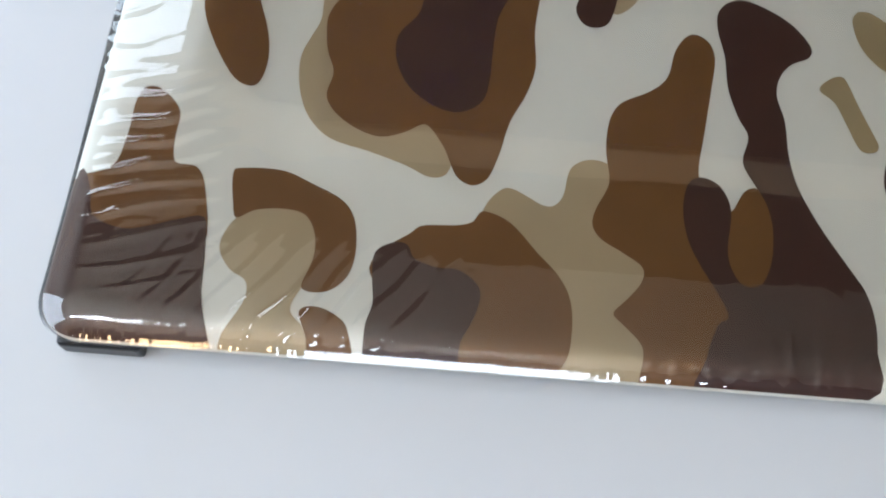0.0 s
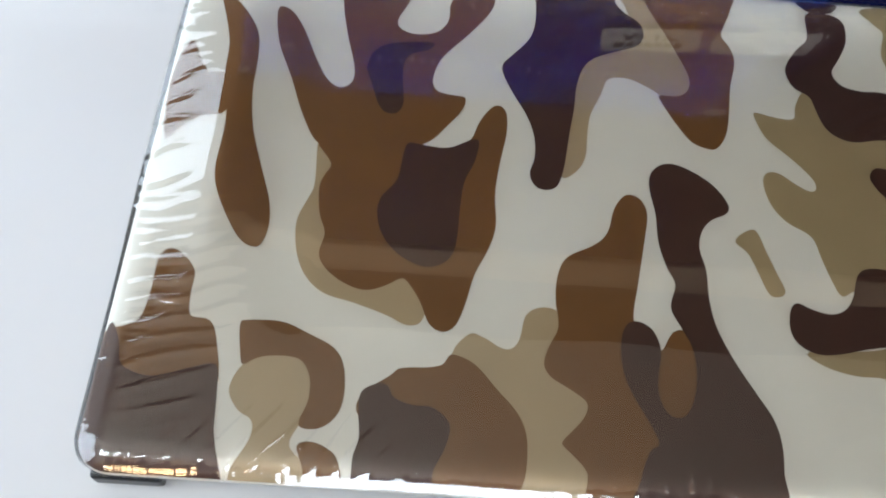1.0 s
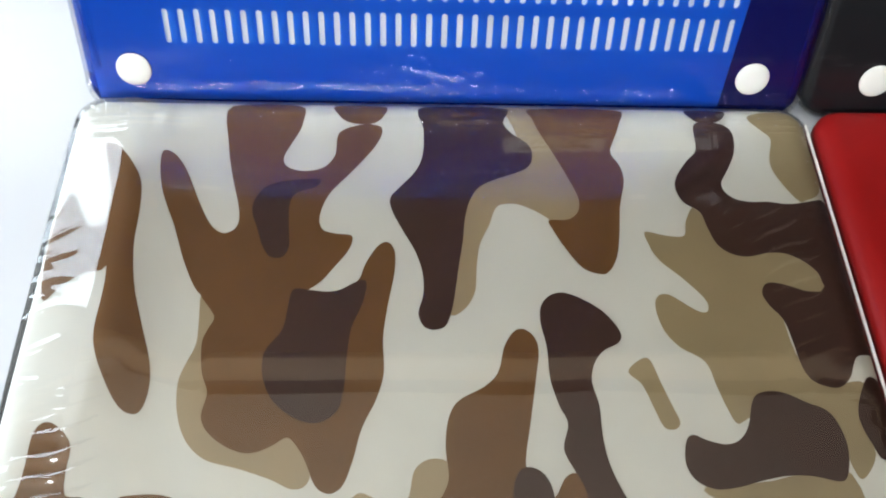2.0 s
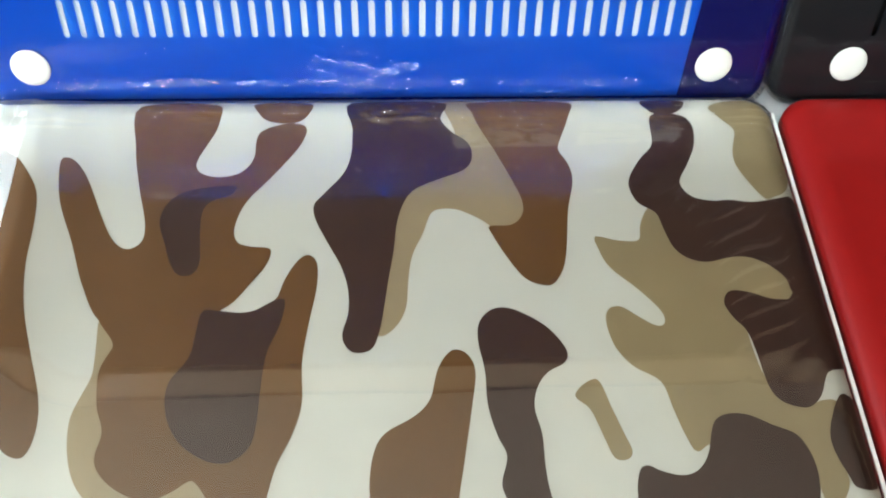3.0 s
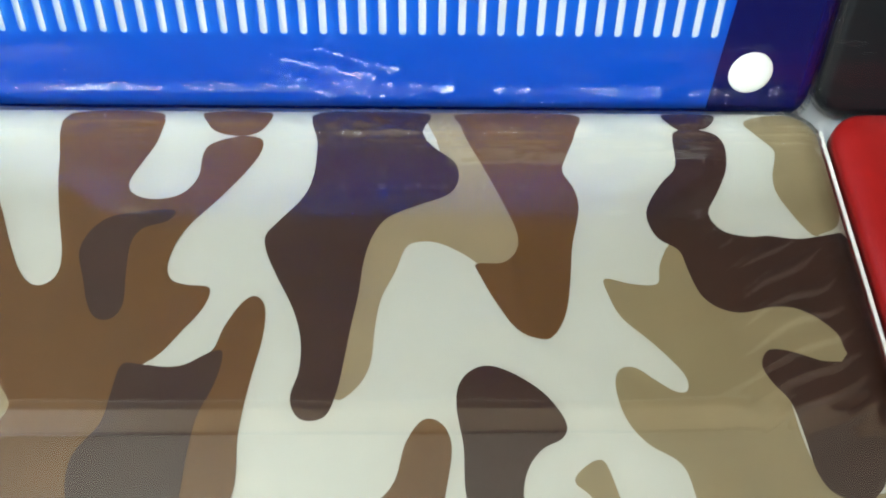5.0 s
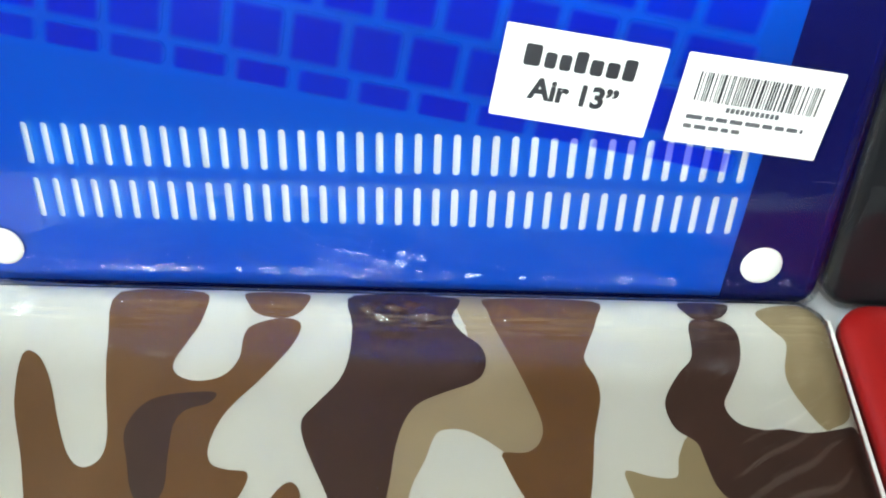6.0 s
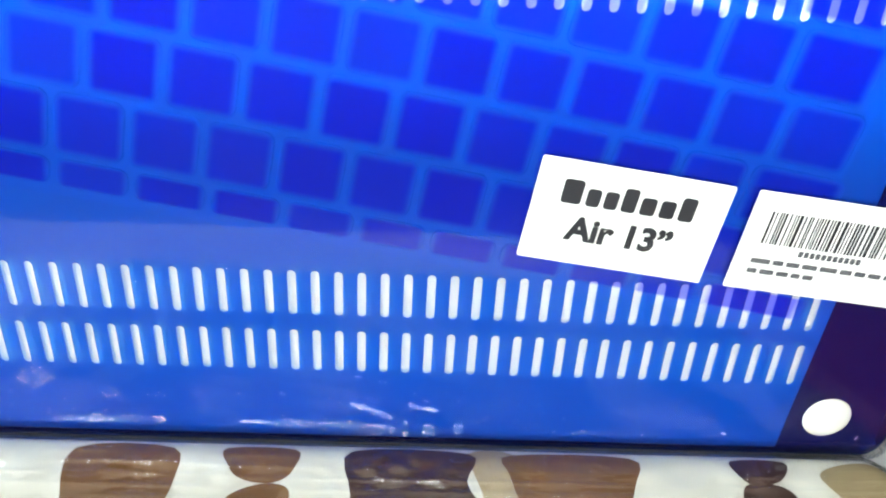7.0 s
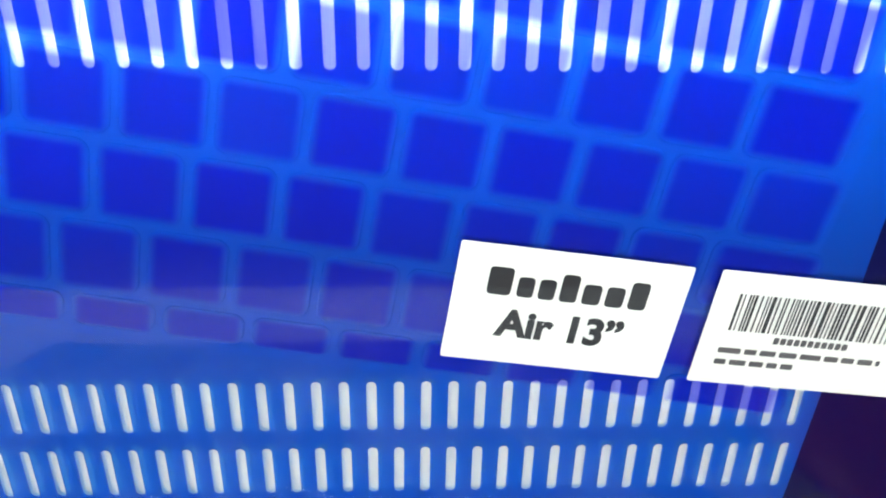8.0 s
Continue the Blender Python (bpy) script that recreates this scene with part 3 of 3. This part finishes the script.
def camo_creases(x, y):
    """Folds of the film on the lying cover: slanted drawn lines by the near corner and a bulge along the side."""
    z = 0.0
    if x < 0.07:
        # the film stands off along the side, and is drawn into slanted folds by the near corner
        d = inside_distance(x, y, CX0 - 0.0006, CY0 - 0.0006, CX1 + 0.0006, CY1 + 0.0006, CR)
        fallen = CAMO_TOP + 0.0009 - face_height(d, CAMO_TOP + 0.0009, C_DROP, C_EDGE + 0.0004)
        rise = 0.215 * min(x, 0.026) - 0.0022
        lift = rise + fallen if x < 0.026 else rise * math.exp(-((x - 0.026) / 0.02) ** 2)
        z += lift * math.exp(-((y - 0.150) / 0.080) ** 4) + 0.0003 * noise.noise(Vector((x * 40, y * 30, 4)))
        w = math.exp(-((x - 0.024) / 0.013) ** 2) * math.exp(-((y - 0.062) / 0.03) ** 2)
        z += 0.0009 * w * max(0.0, math.sin((y - 0.28 * x) * 2 * math.pi / 0.0078 + 2 * noise.noise(Vector((x * 60, y * 60, 1))))) ** 4
        w = math.exp(-((x - 0.008) / 0.008) ** 2) * math.exp(-((y - 0.13) / 0.06) ** 2)
        z += 0.0006 * w * max(0.0, math.sin((y - 0.15 * x) * 2 * math.pi / 0.012 + 3 * noise.noise(Vector((x * 40, y * 40, 8))))) ** 6
    if x > 0.25:
        w = math.exp(-((x - 0.300) / 0.016) ** 2) * math.exp(-((y - 0.160) / 0.03) ** 2)
        z += 0.0007 * w * max(0.0, math.sin((y - 0.55 * x) * 2 * math.pi / 0.0085 + 3 * noise.noise(Vector((x * 50, y * 50, 6))))) ** 5
    w = math.exp(-((x - 0.075) / 0.035) ** 2) * math.exp(-(y / 0.02) ** 2) * min(1.0, max(0.0, y - 0.004) / 0.006)
    z += 0.0011 * w * max(0.0, math.sin((x - 0.75 * y) * 2 * math.pi / 0.009 + 2.5 * noise.noise(Vector((x * 50, y * 50, 4))))) ** 5
    # long drawn lines along the far edge
    far = math.exp(-((y - 0.2215) / 0.0065) ** 2)
    z += 0.0011 * far * noise.noise(Vector((x * 120, y * 90, 9)))
    gate = max(0.0, noise.noise(Vector((x * 26, y * 90, 12))) + 0.2)
    z += 0.0013 * gate * far * max(0.0, math.sin(y * 2 * math.pi / 0.0036 + 2 * noise.noise(Vector((x * 18, 2, 3))))) ** 3
    # small rucks where the film is gathered at the middle of the far edge
    w = math.exp(-((x - 0.165) / 0.022) ** 2) * math.exp(-((y - 0.224) / 0.008) ** 2)
    z += 0.0016 * w * noise.noise(Vector((x * 330, y * 260, 17)))
    return z


part("wrapping_film", film_sheet(CX0 - 0.0006, CY0 - 0.0006, CX1 + 0.0006, CY1 + 0.0006, CR, CAMO_TOP + 0.0009, C_DROP, C_EDGE + 0.0004, 2, 0.0083, camo_creases, 420, 300, 0.0017, 0.0055), FILM, camo, "creased clear plastic film", True, False)


# ---- standing cases ----
SLOTS, PITCH, SLOT_W = 38, 0.006586, 0.0025
SLOT_X0 = 0.0415
SLOT_ROWS = ((0.0206, 0.0362), (0.0412, 0.0568), (0.1330, 0.1486))


def capsule(cx, v0, v1, w, n=5):
    r, out = w / 2, []
    for k in range(n + 1):
        a = radians(180 * k / n)
        out.append((cx + r * math.cos(a), v1 - r + r * math.sin(a)))
    for k in range(n + 1):
        a = radians(180 + 180 * k / n)
        out.append((cx + r * math.cos(a), v0 + r + r * math.sin(a)))
    return out


def slotted_shell(x0, y0, x1, y1, r, depth, holes):
    """Moulded shell with a rounded edge and real slots through its face. The face is the plane z = 0."""
    drop, edge, wall = 0.004, 0.005, 0.0007
    rings = cover_rings(x0, y0, x1, y1, r, 0.0, drop, edge, -depth)
    bm = ring_solid(rings, True, False)
    bm.verts.ensure_lookup_table()
    n = len(rings[0])
    rim = bm.verts[-n:]
    edges = [bm.edges.get((rim[k], rim[(k + 1) % n])) for k in range(n)]
    inner = []
    for hole in holes:
        vs = [bm.verts.new((x, y, 0)) for x, y in hole]
        edges += [bm.edges.new((vs[k], vs[(k + 1) % len(vs)])) for k in range(len(vs))]
        inner.append(vs)
    bmesh.ops.triangle_fill(bm, edges=edges, use_beauty=True, normal=(0, 0, 1))
    for vs in inner:
        low = [bm.verts.new((v.co.x, v.co.y, -wall)) for v in vs]
        for k in range(len(vs)):
            m = (k + 1) % len(vs)
            bm.faces.new((vs[k], vs[m], low[m], low[k]))
    return bm


BX0, BX1, BV0, BV1 = 0.0028, 0.3248, -0.0105, 0.214
blue = thing("laptop_case", STAND, "translucent blue laptop case wrapped in film, standing on its edge", "laptop case", "laptop cases on the table")
holes = [capsule(SLOT_X0 + PITCH * k, v0, v1, SLOT_W) for v0, v1 in SLOT_ROWS for k in range(SLOTS)]
part("slotted_shell", slotted_shell(BX0, BV0, BX1, BV1, 0.009, 0.0125, holes), BLUE_SHELL, blue, "translucent blue shell with rows of slots")
part("inner_shell", box(BX0 + 0.003, BV0 + 0.003, -0.0115, BX1 - 0.003, BV1 - 0.003, -0.0030, 0.001), NAVY_BACK, blue, "dark inner shell")


def slanted_card():
    """White card inside the shell; its far side runs slightly aslant."""
    bm = bmesh.new()
    pts = ((BX0 + 0.0035, BV0 + 0.0035), (0.2885, BV0 + 0.0035), (0.3010, BV1 - 0.004), (BX0 + 0.0035, BV1 - 0.004))
    lo, hi = [bm.verts.new((x, y, -0.0026)) for x, y in pts], [bm.verts.new((x, y, -0.0020)) for x, y in pts]
    for k in range(4):
        m = (k + 1) % 4
        bm.faces.new((lo[k], lo[m], hi[m], hi[k]))
    bm.faces.new(lo)
    bm.faces.new(hi)
    return bm


part("insert_card", slanted_card(), PAPER, blue, "white insert card behind the shell")

KEY_TURN = -9.8
KEY_ROWS = (  # lower and upper line, a joint, key pitch
    (0.0907, 0.1004, 0.0974, 0.0200),
    (0.1004, 0.1192, 0.0947, 0.0189),
    (0.1192, 0.1380, 0.1029, 0.0191),
    (0.1380, 0.1564, 0.1070, 0.01895),
    (0.1564, 0.1750, 0.1012, 0.0190),
    (0.1750, 0.1936, 0.0960, 0.0190),
)
turn = Matrix.Rotation(radians(KEY_TURN), 4, "Z")
sheet = [turn @ Vector((x, y, 0)) for x, y in round_rect(-0.02, 0.0885, 0.262, 0.2275, 0.004)]
sheet = clip_convex([Vector((p.x, p.y)) for p in sheet], round_rect(BX0 + 0.004, 0.02, 0.3, BV1 - 0.005, 0.002))
part("keyboard_cover_sheet", ring_solid([[(p.x, p.y, z) for p in sheet] for z in (-0.0019, -0.0016)]), KEY_SHEET, blue, "pale silicone keyboard cover behind the shell")
for q0, q1, joint, pitch in KEY_ROWS:
    first = joint - pitch * int((joint - 0.016) / pitch)
    count = int(((0.2835 - 0.1702 * q1) / 0.9854 - first) / pitch)
    for k in range(count):
        p0, p1 = first + pitch * k + 0.0007, first + pitch * (k + 1) - 0.0007
        if k == count - 1:
            p1 = (0.2835 - 0.1702 * q1) / 0.9854
        w, h = (p1 - p0) / 2, (q1 - q0) / 2 - 0.0007
        m = turn @ Matrix.Translation(((p0 + p1) / 2, (q0 + q1) / 2, 0))
        corners = [m @ Vector((x, y, 0)) for x in (-w, w) for y in (-h, h)]
        if max(v.x for v in corners) < BX1 - 0.004 and max(v.y for v in corners) < BV1 - 0.005:
            loops = [[(x, y, z) for x, y in round_rect(-w + d, -h + d, w - d, h - d, 0.0030)] for d, z in ((0, -0.0015), (0, -0.0012), (0.0004, -0.0010))]
            part("key", ring_solid(loops), KEY_BLUE, blue).matrix_basis = m


def foot(parent, x, v):
    ob = part("foot", shift(dome(0.0077, 0.0013, 0.0), x, v), WHITE_RUBBER, parent, "round white rubber foot", True)
    return ob


for fx, fv in ((0.0242, 0.0081), (0.3007, 0.0081), (0.0242, 0.196), (0.3007, 0.196)):
    foot(blue, fx, fv)


# stickers on the blue case
def sticker(name, cx, cv, w, h, tilt, label):
    m = pose(cx, cv, 0.0016, 0, 0, tilt)
    ob = part(name, ring_solid([[(x, y, z) for x, y in round_rect(-w / 2, -h / 2, w / 2, h / 2, 0.0006, 3)] for z in (-0.0002, 0.0)]), PAPER, blue, label)
    ob.matrix_basis = m
    return ob


def print_bar(parent, x0, y0, x1, y1, ink, r=0.0002):
    return part("print_bar", ring_solid([[(x, y, z) for x, y in round_rect(x0, y0, x1, y1, r, 2)] for z in (0.00005, 0.0001)]), ink, parent)


def lettering(parent, words, size, x, y, ink):
    cu = bpy.data.curves.new("lettering", "FONT")
    cu.body, cu.size, cu.align_x, cu.extrude, cu.offset = words, size, "CENTER", 0.00003, size * 0.04
    tmp = new("lettering_curve", cu)
    me = bpy.data.meshes.new_from_object(tmp.evaluated_get(bpy.context.evaluated_depsgraph_get()))
    bpy.data.objects.remove(tmp)
    me.materials.clear()
    me.materials.append(ink)
    ob = new("lettering", me)
    ob.parent = parent
    ob.matrix_basis = pose(x, y, 0.00008)
    return tagged(ob, "bold black printed words")


size_label = sticker("size_label", 0.2243, 0.0773, 0.0530, 0.0310, -7.8, "white paper size label with bold black print")
# brand word as plain blocks, one for each letter's width and height
for bx, bw, bh in ((-0.0200, 0.0055, 0.0072), (-0.0132, 0.0038, 0.0053), (-0.0083, 0.0038, 0.0053), (-0.0034, 0.0040, 0.0072), (0.0018, 0.0042, 0.0053), (0.0072, 0.0042, 0.0053), (0.0126, 0.0042, 0.0072)):
    print_bar(size_label, bx + 0.0010, 0.0028, bx + 0.0010 + bw, 0.0028 + bh, INK, 0.0009)
lettering(size_label, "Air 13\u201d", 0.0098, -0.0002, -0.0078, INK)

code_label = sticker("barcode_label", 0.2835, 0.0701, 0.0530, 0.0310, -6.6, "white paper barcode label")
rng = random.Random(5)
x = -0.0208
while x < 0.0205:
    w = rng.choice((0.0003, 0.0004, 0.0006, 0.0009))
    print_bar(code_label, x, -0.0002, x + w, 0.0098, INK, 0.00003)
    x += w + rng.choice((0.0003, 0.0004, 0.0006, 0.0009))
x = -0.009
while x < 0.009:
    print_bar(code_label, x, -0.0030, x + 0.0013, -0.0012, GREY_INK, 0.0003)
    x += 0.0017
for y, x1 in ((-0.0066, 0.019), (-0.0099, -0.002)):
    x = -0.0215
    while x < x1:
        w = rng.uniform(0.002, 0.006)
        print_bar(code_label, x, y, min(x + w, x1), y + 0.0015, GREY_INK, 0.0003)
        x += w + 0.0009


def stand_creases(x, v):
    """Folds of the film low on the standing face."""
    low = math.exp(-((v - 0.000) / 0.0075) ** 2)
    z = 0.0009 * low * noise.noise(Vector((x * 110, v * 90, 21)))
    # the film bellies out low down, most at the middle where it is gathered into rucks
    belly = 0.44 * max(0.0, min(0.011 - v, 0.010, (v + 0.0065) * 1.5))
    w = math.exp(-((x - 0.168) / 0.017) ** 2) * max(0.0, min(1.0, 0.8 + 0.9 * noise.noise(Vector((x * 120, 3, 2)))))
    z += belly * w + 0.0005 * w * noise.noise(Vector((x * 420, v * 200, 13))) * min(1.0, belly / 0.001)
    ridge = max(0.0, min(1.0, 0.75 + 1.2 * noise.noise(Vector((x * 32, 1, 8)))))
    z += 0.0014 * ridge * math.exp(-((v - 0.0005 - 0.0015 * noise.noise(Vector((x * 14, 6, 1)))) / 0.0021) ** 2)
    # drawn lines running out of the rucks
    w = math.exp(-((x - 0.150) / 0.030) ** 2) * math.exp(-((v - 0.010) / 0.010) ** 2)
    z += 0.0010 * w * max(0.0, math.sin((v * 0.95 + x * 0.28) * 2 * math.pi / 0.0062 + 2 * noise.noise(Vector((x * 40, v * 60, 5))))) ** 6
    gate = max(0.0, noise.noise(Vector((x * 24, v * 100, 15))) + 0.15)
    z += 0.0010 * gate * low * max(0.0, math.sin(v * 2 * math.pi / 0.0040 + 2 * noise.noise(Vector((x * 16, 5, 3))))) ** 3
    return z


part("wrapping_film", film_sheet(BX0 - 0.001, BV0 - 0.0008, BX1 + 0.001, BV1 + 0.001, 0.009, 0.0021, 0.004, 0.006, 31, -0.011, stand_creases, 360, 240), FILM_STANDING, blue, "creased clear plastic film", True, False)

black = thing("laptop_case", STAND @ pose(0.3232, 0, 0), "glossy black laptop case standing on its edge", "laptop case", "laptop cases on the table")
part("slotted_shell", slotted_shell(BX0, BV0, BX1, BV1, 0.014, 0.0125, holes), BLACK, black, "black shell with rows of slots")
for fx, fv in ((0.0350, 0.0082), (0.3013, 0.0085), (0.0266, 0.196), (0.3013, 0.196)):
    foot(black, fx, fv)
part("wrapping_film", film_sheet(BX0 - 0.001, BV0 - 0.0008, BX1 + 0.001, BV1 + 0.001, 0.014, 0.0021, 0.004, 0.006, 47, -0.011, stand_creases, 160, 120), FILM_STANDING, black, "creased clear plastic film", True, False)

# ---- the red cover ----
red = thing("laptop_case", pose(0.3294, 0, 0), "plain matt red laptop case lying flat beside the camouflage one", "laptop case", "laptop cases on the table")
part("top_cover", ring_solid(cover_rings(0, 0.001, CX1, CY1, 0.014, CAMO_TOP, C_DROP, C_EDGE, 0.005)), RED, red, "matt red cover", True)
part("bottom_cover", ring_solid([[(x, y, z) for x, y in round_rect(0.001 + d, 0.002 + d, CX1 - 0.001 - d, CY1 - 0.001 - d, 0.013 - d)] for d, z in ((0.003, 0.0), (0.001, 0.001), (0, 0.0025), (0, 0.0048))]), RED, red, "red bottom cover", True)
# stands in for the table in the gap, where shade would darken it
part("gap_strip", box(-0.0042, 0.004, 0.0, -0.0008, 0.2285, 0.0075, 0.0006), PAPER, red, "white strip added to keep the table gap bright")
